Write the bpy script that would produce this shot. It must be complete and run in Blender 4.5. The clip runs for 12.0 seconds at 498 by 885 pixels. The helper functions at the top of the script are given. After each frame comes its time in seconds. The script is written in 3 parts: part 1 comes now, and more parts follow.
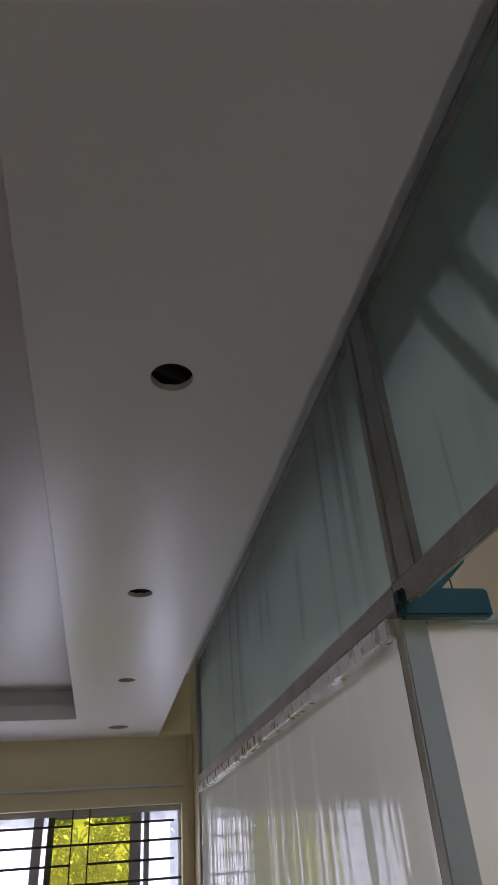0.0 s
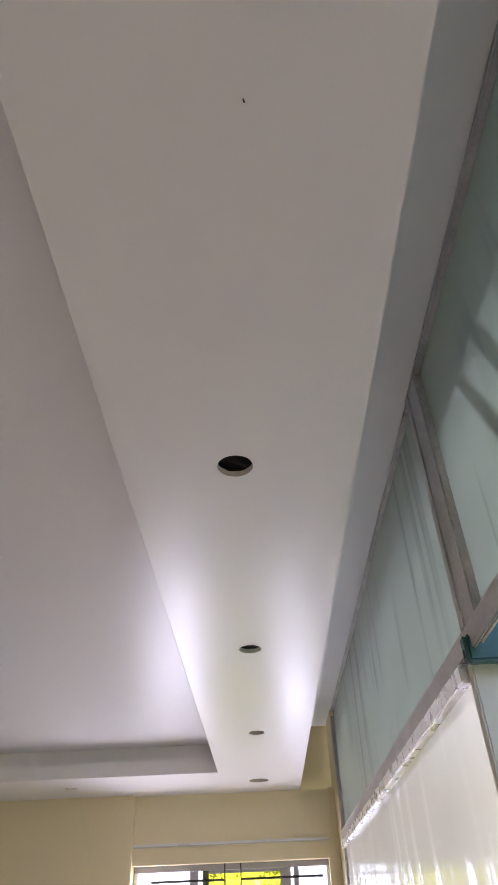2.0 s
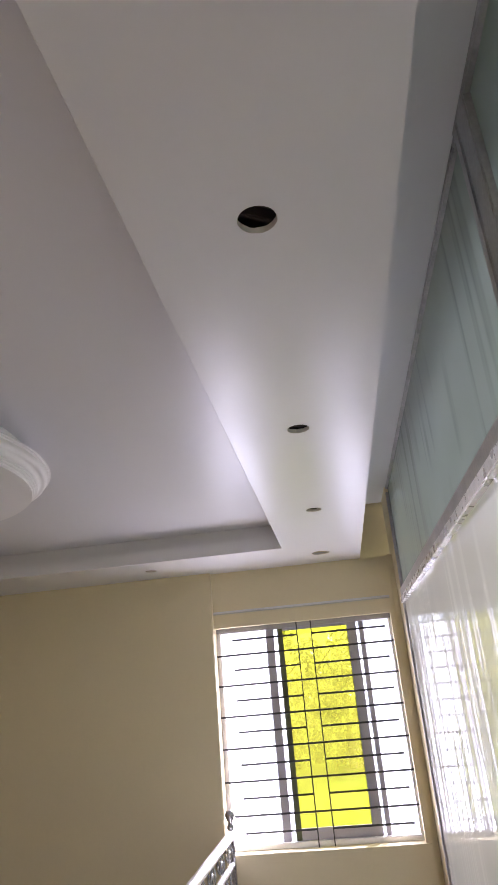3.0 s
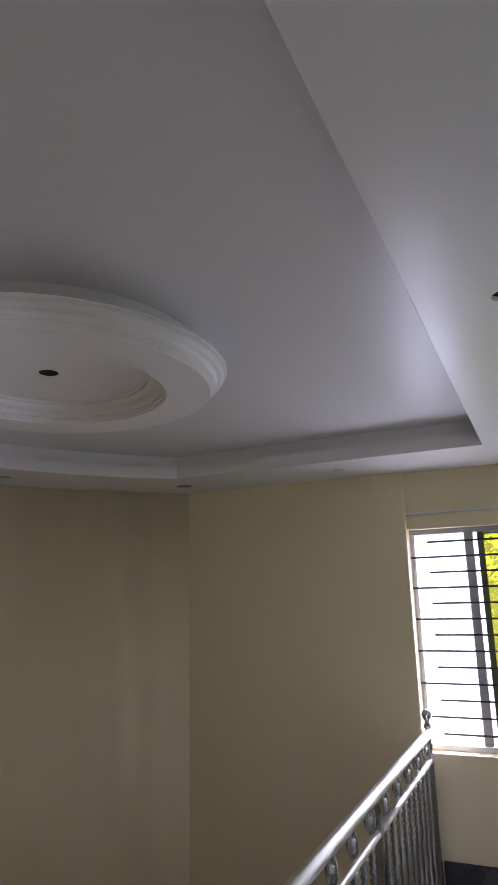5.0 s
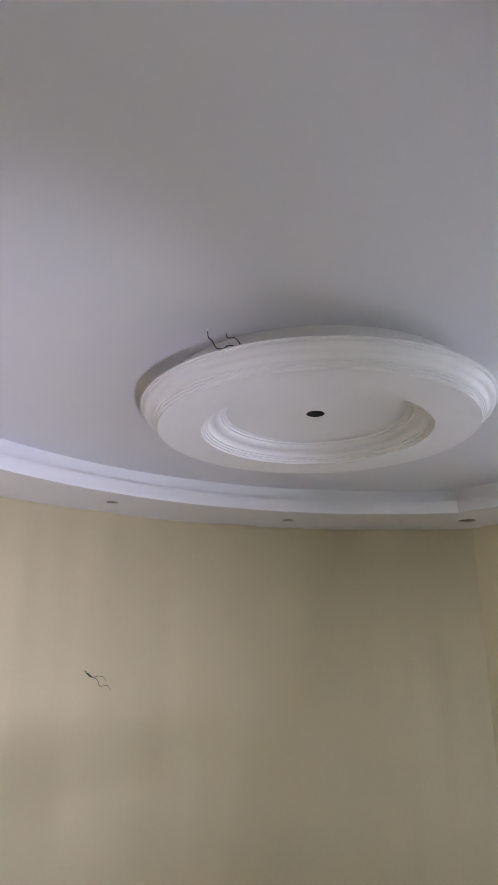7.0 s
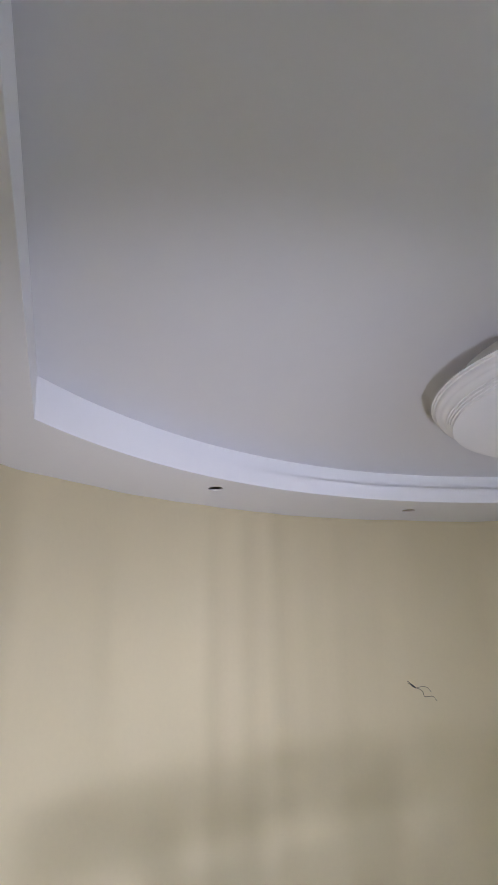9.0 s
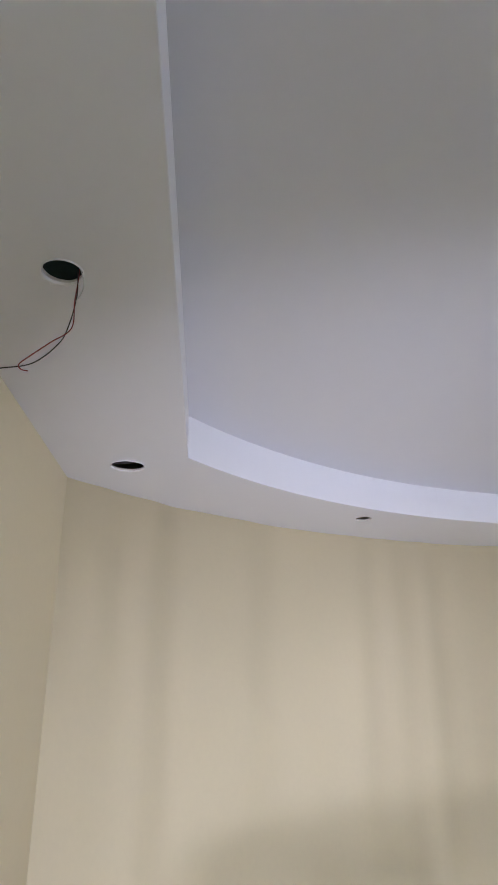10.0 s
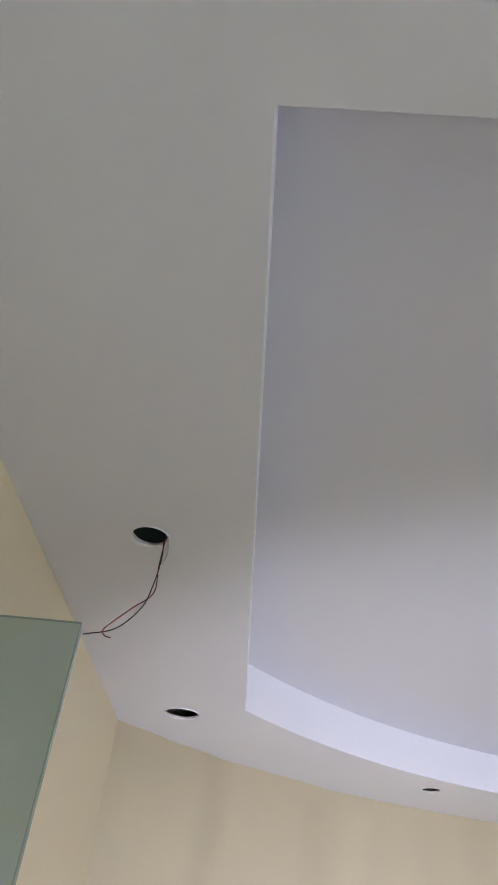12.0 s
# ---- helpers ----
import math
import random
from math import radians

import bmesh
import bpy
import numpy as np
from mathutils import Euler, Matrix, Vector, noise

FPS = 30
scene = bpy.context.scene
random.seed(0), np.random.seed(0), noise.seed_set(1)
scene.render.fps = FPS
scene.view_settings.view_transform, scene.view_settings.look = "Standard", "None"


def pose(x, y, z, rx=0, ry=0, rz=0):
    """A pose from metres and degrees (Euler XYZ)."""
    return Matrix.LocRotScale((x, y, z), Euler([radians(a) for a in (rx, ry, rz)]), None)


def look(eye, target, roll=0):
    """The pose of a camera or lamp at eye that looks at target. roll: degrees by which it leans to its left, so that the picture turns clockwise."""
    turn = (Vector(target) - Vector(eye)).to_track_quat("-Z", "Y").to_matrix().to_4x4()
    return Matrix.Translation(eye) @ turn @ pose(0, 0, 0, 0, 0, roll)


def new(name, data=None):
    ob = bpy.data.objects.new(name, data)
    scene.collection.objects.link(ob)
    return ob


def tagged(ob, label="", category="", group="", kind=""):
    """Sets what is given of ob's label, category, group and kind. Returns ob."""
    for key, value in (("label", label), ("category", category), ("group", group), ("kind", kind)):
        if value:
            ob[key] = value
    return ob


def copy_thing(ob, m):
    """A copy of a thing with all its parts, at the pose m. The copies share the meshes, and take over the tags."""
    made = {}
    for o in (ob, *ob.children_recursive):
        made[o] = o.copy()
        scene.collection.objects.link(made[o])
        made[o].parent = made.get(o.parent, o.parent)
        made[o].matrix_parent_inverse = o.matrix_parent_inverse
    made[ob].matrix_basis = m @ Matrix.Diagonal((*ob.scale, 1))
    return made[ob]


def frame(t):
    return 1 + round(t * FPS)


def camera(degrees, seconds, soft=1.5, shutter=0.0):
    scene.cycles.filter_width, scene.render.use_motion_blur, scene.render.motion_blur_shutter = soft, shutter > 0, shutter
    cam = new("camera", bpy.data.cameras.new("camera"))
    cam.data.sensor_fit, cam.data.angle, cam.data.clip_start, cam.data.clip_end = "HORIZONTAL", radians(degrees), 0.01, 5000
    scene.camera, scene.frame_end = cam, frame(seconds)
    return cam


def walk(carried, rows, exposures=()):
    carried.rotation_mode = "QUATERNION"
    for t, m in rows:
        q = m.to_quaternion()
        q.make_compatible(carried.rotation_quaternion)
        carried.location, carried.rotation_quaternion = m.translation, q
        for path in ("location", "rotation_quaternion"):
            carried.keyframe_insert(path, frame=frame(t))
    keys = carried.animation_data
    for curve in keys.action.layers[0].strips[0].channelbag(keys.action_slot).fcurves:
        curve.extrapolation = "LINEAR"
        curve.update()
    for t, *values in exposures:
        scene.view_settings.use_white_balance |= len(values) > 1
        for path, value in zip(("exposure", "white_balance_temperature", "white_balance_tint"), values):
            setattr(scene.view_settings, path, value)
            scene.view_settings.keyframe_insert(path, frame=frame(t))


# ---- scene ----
cam = camera(42.0, 12.0)
PATH = [
    (0, (0.030, 0.562, 2.015), (0.420, 2.195, 3.100), -4.4),
    (0.5, (0.063, 0.338, 1.956), (0.303, 1.83, 3.266), -3.5),
    (1, (0.056, 0.271, 1.957), (0.248, 1.657, 3.385), -3.5),
    (1.5, (0.096, 0.261, 1.96), (0.203, 1.657, 3.389), -3.9),
    (2, (0.158, 0.334, 1.939), (0.154, 1.916, 3.162), -2.5),
    (2.5, (0.187, 0.424, 1.932), (0.069, 2.203, 2.839), -2.8),
    (2.7, (0.181, 0.449, 1.924), (0.04, 2.269, 2.741), -4.1),
    (4.5, (0.186, 0.582, 1.906), (-0.498, 2.394, 2.403), -2.3),
    (5, (0.148, 0.731, 1.937), (-0.651, 2.505, 2.4), -1.5),
    (5.5, (0.078, 0.783, 1.928), (-0.754, 2.523, 2.457), -1.7),
    (6, (0.066, 0.797, 1.929), (-0.958, 2.427, 2.471), -1.1),
    (6.5, (0.091, 0.79, 1.928), (-1.123, 2.279, 2.482), -0.5),
    (7, (0.142, 0.788, 1.913), (-1.3, 2.037, 2.511), -0.0),
    (7.2, (0.148, 0.787, 1.906), (-1.344, 1.974, 2.51), -0.1),
    (9, (0.089, 0.711, 1.975), (-1.741, 1.241, 2.583), -1.3),
    (9.5, (0.081, 0.662, 1.986), (-1.79, 0.972, 2.62), -1.0),
    (10, (0.074, 0.656, 1.991), (-1.796, 0.779, 2.687), -0.1),
    (10.5, (0.1, 0.638, 2.009), (-1.72, 0.609, 2.838), 1.3),
    (11, (0.122, 0.618, 2.029), (-1.607, 0.535, 3.031), 3.6),
    (11.5, (0.148, 0.61, 2.047), (-1.484, 0.532, 3.2), 4.7),
    (12, (0.181, 0.606, 2.051), (-1.366, 0.528, 3.317), 6.4),
]
walk(cam, [(t, look(eye, target, roll)) for t, eye, target, roll in PATH],
     exposures=[(0, 0.5, 5800, 29), (0.5, 1.35, 5850, 31), (1, 1.85, 5850, 33), (1.5, 2.1, 5900, 33), (2.0, 2.15, 5950, 33), (2.5, 2.1, 5950, 34), (4.5, 1.2, 5550, 32),
                (5.5, 1.4, 5550, 31), (6.5, 2.05, 5400, 29), (7.0, 2.25, 5350, 29), (9.0, 2.1, 5350, 24), (12, 2.4, 5350, 25)])

# ---- light ----
world = bpy.data.worlds.new("daylight")
scene.world = world
world.use_nodes = True
wn = world.node_tree.nodes
sky = wn.new("ShaderNodeTexSky")
sky.sky_type = "NISHITA"
sky.sun_disc = False
sky.sun_elevation = radians(46)
sky.sun_rotation = radians(25)
wn["Background"].inputs["Strength"].default_value = 0.12
world.node_tree.links.new(sky.outputs["Color"], wn["Background"].inputs["Color"])
sun = new("sun", bpy.data.lights.new("sun", "SUN"))
sun.data.energy = 5.0
sun.data.angle = radians(2.5)
sun.data.color = (1.0, 0.975, 0.94)
sun.matrix_world = look((30 * math.sin(radians(25)), 30 * math.cos(radians(25)), 31.1), (0, 0, 0))
# small aimed lamp, added to stand in for daylight of the open balcony doorway
doorway = new("doorway_daylight", bpy.data.lights.new("doorway_daylight", "AREA"))
doorway.data.shape, doorway.data.size, doorway.data.size_y = "RECTANGLE", 0.18, 0.22
doorway.data.energy, doorway.data.spread = 3.7, radians(68)
doorway.data.color = (1.0, 0.97, 0.95)
doorway.matrix_world = look((0.85, 1.1, 0.92), (-3.8, 1.45, 2.05))
# open sky and sunlit yard in the clear side panes of the window
for x0, x1 in ((-0.74, -0.39), (0.36, 0.55)):
    pane_sky = new("window_daylight", bpy.data.lights.new("window_daylight", "AREA"))
    pane_sky.data.shape, pane_sky.data.size, pane_sky.data.size_y = "RECTANGLE", x1 - x0, 1.5
    pane_sky.data.energy = 13.0 * (x1 - x0)
    pane_sky.data.color = (0.97, 0.98, 1.0)
    pane_sky.matrix_world = look(((x0 + x1) / 2, 6.15, 1.50), ((x0 + x1) / 2, 0, 5.05))

# ---- materials ----


def material(name, colour, rough=0.5, metal=0.0, vary=0.06, scale=3.0, fine=60.0, bump=0.05, rough_vary=0.08, coat=0.0, sheen=0.5):
    """Painted, plastered or metal surface with broad stains, fine grain and a little relief."""
    m = bpy.data.materials.new(name)
    m.use_nodes = True
    n, l = m.node_tree.nodes, m.node_tree.links
    b = n["Principled BSDF"]
    co = n.new("ShaderNodeTexCoord")
    big, small = n.new("ShaderNodeTexNoise"), n.new("ShaderNodeTexNoise")
    big.inputs["Scale"].default_value, small.inputs["Scale"].default_value = scale, fine
    big.inputs["Detail"].default_value = 5
    for t in (big, small):
        l.new(co.outputs["Object"], t.inputs["Vector"])
    both = n.new("ShaderNodeMath")
    both.operation = "MULTIPLY_ADD"
    both.inputs[1].default_value = 0.35
    l.new(small.outputs["Fac"], both.inputs[0])
    l.new(big.outputs["Fac"], both.inputs[2])
    ramp = n.new("ShaderNodeMapRange")
    ramp.clamp = False
    ramp.inputs["From Min"].default_value, ramp.inputs["From Max"].default_value = 0.4, 0.95
    ramp.inputs["To Min"].default_value, ramp.inputs["To Max"].default_value = 1 - vary, 1 + vary
    l.new(both.outputs[0], ramp.inputs["Value"])
    mul = n.new("ShaderNodeVectorMath")
    mul.operation = "SCALE"
    mul.inputs[0].default_value = colour
    l.new(ramp.outputs["Result"], mul.inputs["Scale"])
    l.new(mul.outputs["Vector"], b.inputs["Base Color"])
    rr = n.new("ShaderNodeMapRange")
    rr.clamp = False
    rr.inputs["From Min"].default_value, rr.inputs["From Max"].default_value = 0.3, 0.7
    rr.inputs["To Min"].default_value, rr.inputs["To Max"].default_value = max(0.03, rough - rough_vary), min(1, rough + rough_vary)
    l.new(big.outputs["Fac"], rr.inputs["Value"])
    l.new(rr.outputs["Result"], b.inputs["Roughness"])
    b.inputs["Metallic"].default_value = metal
    b.inputs["Coat Weight"].default_value = coat
    b.inputs["Specular IOR Level"].default_value = sheen
    if bump:
        bp = n.new("ShaderNodeBump")
        bp.inputs["Strength"].default_value, bp.inputs["Distance"].default_value = bump, 0.004
        l.new(both.outputs[0], bp.inputs["Height"])
        l.new(bp.outputs["Normal"], b.inputs["Normal"])
    return m


def frosted(name, colour, through_part=0.55, streak=0.12, rough=0.1, ripple=0.25):
    """Frosted or film-covered glass: scatters the daylight that falls on its far side, with vertical streaks."""
    m = bpy.data.materials.new(name)
    m.use_nodes = True
    n, l = m.node_tree.nodes, m.node_tree.links
    out = n["Material Output"]
    n.remove(n["Principled BSDF"])
    co, mp = n.new("ShaderNodeTexCoord"), n.new("ShaderNodeMapping")
    mp.inputs["Scale"].default_value = (1, 5.0, 0.06)
    l.new(co.outputs["Object"], mp.inputs["Vector"])
    st, cl = n.new("ShaderNodeTexNoise"), n.new("ShaderNodeTexNoise")
    st.inputs["Scale"].default_value, st.inputs["Detail"].default_value = 1.1, 2
    cl.inputs["Scale"].default_value = 1.6
    l.new(mp.outputs["Vector"], st.inputs["Vector"])
    l.new(co.outputs["Object"], cl.inputs["Vector"])
    # narrow upright folds, gathered in some stretches of the sheet and missing in others
    off, fold, gate, add = (n.new("ShaderNodeMath") for _ in range(4))
    off.operation, off.inputs[1].default_value = "SUBTRACT", 0.5
    l.new(st.outputs["Fac"], off.inputs[0])
    far = n.new("ShaderNodeMath")
    far.operation = "ABSOLUTE"
    l.new(off.outputs[0], far.inputs[0])
    fold.operation, fold.use_clamp = "MULTIPLY_ADD", True
    fold.inputs[1].default_value, fold.inputs[2].default_value = -22.0, 1.0
    l.new(far.outputs[0], fold.inputs[0])
    where = n.new("ShaderNodeMapRange")
    where.inputs["From Min"].default_value, where.inputs["From Max"].default_value = 0.42, 0.6
    l.new(cl.outputs["Fac"], where.inputs["Value"])
    gate.operation = "MULTIPLY"
    l.new(fold.outputs[0], gate.inputs[0])
    l.new(where.outputs["Result"], gate.inputs[1])
    add.operation = "MULTIPLY_ADD"
    add.inputs[1].default_value = 0.8
    l.new(gate.outputs[0], add.inputs[0])
    l.new(cl.outputs["Fac"], add.inputs[2])
    ramp = n.new("ShaderNodeMapRange")
    ramp.clamp = False
    ramp.inputs["From Min"].default_value, ramp.inputs["From Max"].default_value = 0.3, 0.9
    ramp.inputs["To Min"].default_value, ramp.inputs["To Max"].default_value = 1 - streak, 1 + streak
    l.new(add.outputs[0], ramp.inputs["Value"])
    mul = n.new("ShaderNodeVectorMath")
    mul.operation = "SCALE"
    mul.inputs[0].default_value = colour
    l.new(ramp.outputs["Result"], mul.inputs["Scale"])
    dif, tra, glo = n.new("ShaderNodeBsdfDiffuse"), n.new("ShaderNodeBsdfTranslucent"), n.new("ShaderNodeBsdfGlossy")
    l.new(mul.outputs["Vector"], dif.inputs["Color"])
    l.new(mul.outputs["Vector"], tra.inputs["Color"])
    glo.inputs["Roughness"].default_value = rough
    bp = n.new("ShaderNodeBump")
    bp.inputs["Strength"].default_value, bp.inputs["Distance"].default_value = ripple, 0.03
    wave = n.new("ShaderNodeMath")
    wave.operation = "MULTIPLY_ADD"
    wave.inputs[1].default_value = 0.25
    l.new(gate.outputs[0], wave.inputs[0])
    l.new(st.outputs["Fac"], wave.inputs[2])
    l.new(wave.outputs[0], bp.inputs["Height"])
    l.new(bp.outputs["Normal"], glo.inputs["Normal"])
    m1, m2, fr = n.new("ShaderNodeMixShader"), n.new("ShaderNodeMixShader"), n.new("ShaderNodeFresnel")
    m1.inputs["Fac"].default_value = through_part
    l.new(dif.outputs[0], m1.inputs[1])
    l.new(tra.outputs[0], m1.inputs[2])
    fr.inputs["IOR"].default_value = 1.5
    l.new(fr.outputs[0], m2.inputs["Fac"])
    l.new(m1.outputs[0], m2.inputs[1])
    l.new(glo.outputs[0], m2.inputs[2])
    l.new(m2.outputs[0], out.inputs["Surface"])
    return m


def tinted(name, colour, glare, glare_part):
    """Clear coloured window glass; a scattering haze in its colour imitates glare from outdoors."""
    m = bpy.data.materials.new(name)
    m.use_nodes = True
    n, l = m.node_tree.nodes, m.node_tree.links
    out = n["Material Output"]
    n.remove(n["Principled BSDF"])
    tr, gl, mx, fr = n.new("ShaderNodeBsdfTransparent"), n.new("ShaderNodeBsdfGlossy"), n.new("ShaderNodeMixShader"), n.new("ShaderNodeFresnel")
    tr.inputs["Color"].default_value = (*colour, 1)
    gl.inputs["Roughness"].default_value = 0.03
    fr.inputs["IOR"].default_value = 1.3
    l.new(fr.outputs[0], mx.inputs["Fac"])
    l.new(tr.outputs[0], mx.inputs[1])
    l.new(gl.outputs[0], mx.inputs[2])
    tl, dm, ns, rp = n.new("ShaderNodeBsdfTranslucent"), n.new("ShaderNodeMixShader"), n.new("ShaderNodeTexNoise"), n.new("ShaderNodeMapRange")
    co = n.new("ShaderNodeTexCoord")
    l.new(co.outputs["Object"], ns.inputs["Vector"])
    ns.inputs["Scale"].default_value, ns.inputs["Detail"].default_value = 6, 6
    rp.inputs["From Min"].default_value, rp.inputs["From Max"].default_value = 0.3, 0.7
    rp.inputs["To Min"].default_value, rp.inputs["To Max"].default_value = glare_part * 0.75, glare_part * 1.25
    l.new(ns.outputs["Fac"], rp.inputs["Value"])
    tl.inputs["Color"].default_value = (*glare, 1)
    l.new(rp.outputs["Result"], dm.inputs["Fac"])
    l.new(mx.outputs[0], dm.inputs[1])
    l.new(tl.outputs[0], dm.inputs[2])
    l.new(dm.outputs[0], out.inputs["Surface"])
    return m


CEILING = material("white_ceiling_paint", (0.80, 0.79, 0.80), 0.34, vary=0.014, scale=1.2, fine=25, bump=0.0, rough_vary=0.03, sheen=0.25)
# same white paint on the tray, with its shade put into a darker colour
TRAY_SHADED = material("white_ceiling_paint_shaded", (0.745, 0.735, 0.755), 0.33, vary=0.014, scale=1.0, fine=25, bump=0.0, rough_vary=0.03, sheen=0.2)
RING = material("white_plaster", (0.88, 0.86, 0.855), 0.5, vary=0.02, fine=30, bump=0.04)
CREAM = material("cream_wall_paint", (0.78, 0.68, 0.44), 0.42, vary=0.03, scale=1.0, fine=40, bump=0.05)
RAW = material("raw_gypsum_edge", (0.72, 0.66, 0.60), 0.9, vary=0.2, fine=150, bump=0.4)
# near-black colour that stands in for shade inside ceiling holes
VOID = material("void_shade", (0.05, 0.045, 0.04), 0.95, vary=0.3)
ALU = material("smeared_aluminium", (0.49, 0.475, 0.47), 0.45, vary=0.28, scale=9, fine=90, bump=0.12, rough_vary=0.15)
ALU_BRIGHT = material("worn_film_on_aluminium", (0.84, 0.82, 0.82), 0.33, 0.5, vary=0.25, scale=16, fine=120, bump=0.2, rough_vary=0.18)
GREYFRAME = material("grey_window_aluminium", (0.40, 0.385, 0.41), 0.45, vary=0.08, fine=100)
GLASS_UP = frosted("teal_frosted_glass", (0.60, 0.68, 0.625), 0.62, -0.10, 0.12, 0.25)
GLASS_LOW = frosted("pale_frosted_glass", (0.90, 0.925, 0.85), 0.7, 0.05, 0.10, 0.4)
GLASS_GREEN = frosted("green_frosted_glass", (0.57, 0.63, 0.54), 0.2, 0.03, 0.3, 0.0)
GLASS_DOOR = frosted("cream_filmed_glass", (0.86, 0.82, 0.72), 0.5, 0.05)
# the pale haze in both glasses stands in for outdoor glare
YELLOW = tinted("yellow_tinted_glass", (0.66, 0.66, 0.12), (0.9, 0.88, 0.14), 0.08)
GLARE_GLASS = tinted("glare_clear_glass", (0.95, 0.95, 0.95), (0.9, 0.9, 0.92), 0.5)
TIMBER = material("rough_timber", (0.05, 0.036, 0.03), 0.85, vary=0.3, scale=12, fine=90, bump=0.3)
OCHRE = material("ochre_render", (0.55, 0.41, 0.23), 0.8, vary=0.08, scale=2)
OLIVE = material("dark_olive_sash", (0.10, 0.115, 0.05), 0.4, vary=0.1)
STILE = material("pale_grey_stile", (0.60, 0.58, 0.51), 0.4, vary=0.06, scale=6)
GLASS_EDGE = material("polished_glass_edge", (0.38, 0.45, 0.39), 0.2, vary=0.1)
GAP = material("black_gasket", (0.03, 0.03, 0.03), 0.7)
TEAL = material("teal_closer_paint", (0.016, 0.085, 0.082), 0.4, vary=0.12, fine=120)
IRON = material("dark_wrought_iron", (0.42, 0.42, 0.425), 0.24, 0.9, vary=0.2, fine=150, bump=0.15)
STEEL = material("polished_steel", (0.86, 0.86, 0.86), 0.38, 1.0, vary=0.05, fine=80, bump=0.02)
BARS = material("black_bar_paint", (0.03, 0.03, 0.032), 0.5, vary=0.2)
TRACK = material("white_track_paint", (0.78, 0.77, 0.76), 0.3, vary=0.03)
SKIRT = material("dark_skirting_tile", (0.045, 0.045, 0.05), 0.25, vary=0.3, scale=8)
TILE = material("grey_floor_tile", (0.22, 0.205, 0.195), 0.22, vary=0.12, scale=4)
CONCRETE = material("exterior_render", (0.62, 0.60, 0.56), 0.8, vary=0.12, scale=2)
WIRE_BLACK = material("black_wire", (0.03, 0.028, 0.026), 0.5, vary=0.2)
WIRE_RED = material("red_wire", (0.22, 0.022, 0.026), 0.45, vary=0.1)
WIRE_WHITE = material("white_wire", (0.75, 0.74, 0.72), 0.45, vary=0.05)
GRASS = material("sunlit_lawn", (0.085, 0.16, 0.065), 0.9, vary=0.35, scale=0.15, fine=3, bump=0.0)
ROADM = material("grey_road", (0.25, 0.24, 0.22), 0.9, vary=0.15, scale=0.3, fine=6, bump=0.0)
LEAF = frosted("tree_leaves", (0.15, 0.155, 0.05), 0.5, 0.35, 0.4, 0.0)
BARK = material("tree_bark", (0.14, 0.10, 0.07), 0.9, vary=0.3, scale=2)

# ---- mesh helpers ----


def part(name, bm, mat, parent=None, label="", smooth=False):
    me = bpy.data.meshes.new(name)
    bm.normal_update()
    bm.to_mesh(me)
    bm.free()
    for m in (mat if isinstance(mat, (list, tuple)) else (mat,)):
        me.materials.append(m)
    if smooth:
        for p in me.polygons:
            p.use_smooth = True
    ob = new(name, me)
    ob.parent = parent
    if label:
        tagged(ob, label)
    return ob


def thing(name, label, category, group="", kind=""):
    return tagged(new(name), label, category, group, kind)


def box(x0, x1, y0, y1, z0, z1, bevel=0.0, bm=None):
    own = bm or bmesh.new()
    r = bmesh.ops.create_cube(own, size=1)
    for v in r["verts"]:
        v.co = Vector((x0 + (v.co.x + 0.5) * (x1 - x0), y0 + (v.co.y + 0.5) * (y1 - y0), z0 + (v.co.z + 0.5) * (z1 - z0)))
    if bevel:
        es = list({e for v in r["verts"] for e in v.link_edges})
        bmesh.ops.bevel(own, geom=es, offset=bevel, segments=2, affect="EDGES")
    return own


def lathe(profile, steps=96, centre=(0, 0), bm=None):
    """Turns (radius, height) pairs about the upright axis; a radius of 0 closes the end."""
    own = bm or bmesh.new()
    rings = []
    for r, z in profile:
        if r < 1e-6:
            rings.append([own.verts.new((centre[0], centre[1], z))])
        else:
            rings.append([own.verts.new((centre[0] + r * math.cos(a), centre[1] + r * math.sin(a), z)) for a in (math.tau * i / steps for i in range(steps))])
    for a, b in zip(rings, rings[1:]):
        for i in range(steps):
            j = (i + 1) % steps
            q = [a[i % len(a)], a[j % len(a)], b[j % len(b)], b[i % len(b)]]
            q = list(dict.fromkeys(q))
            if len(q) > 2:
                own.faces.new(q)
    bmesh.ops.recalc_face_normals(own, faces=own.faces)
    return own


def tube(points, radius, sides=8, bm=None, closed=False):
    """A round wire or bar along points."""
    own = bm or bmesh.new()
    pts = [Vector(p) for p in points]
    n, rings = len(pts), []
    up = Vector((0.31, 0.17, 0.93))
    for i, p in enumerate(pts):
        a, b = (pts[i - 1], pts[(i + 1) % n]) if closed else (pts[max(0, i - 1)], pts[min(n - 1, i + 1)])
        d = (b - a).normalized()
        u = d.cross(up)
        if u.length < 0.05:
            u = d.cross(Vector((1, 0, 0)))
        u.normalize()
        w = d.cross(u)
        rings.append([own.verts.new(p + radius * (math.cos(t) * u + math.sin(t) * w)) for t in (math.tau * k / sides for k in range(sides))])
    for i in range(n if closed else n - 1):
        a, b = rings[i], rings[(i + 1) % n]
        for k in range(sides):
            own.faces.new((a[k], a[(k + 1) % sides], b[(k + 1) % sides], b[k]))
    if not closed:
        own.faces.new(rings[0][::-1])
        own.faces.new(rings[-1])
    bmesh.ops.recalc_face_normals(own, faces=own.faces)
    return own


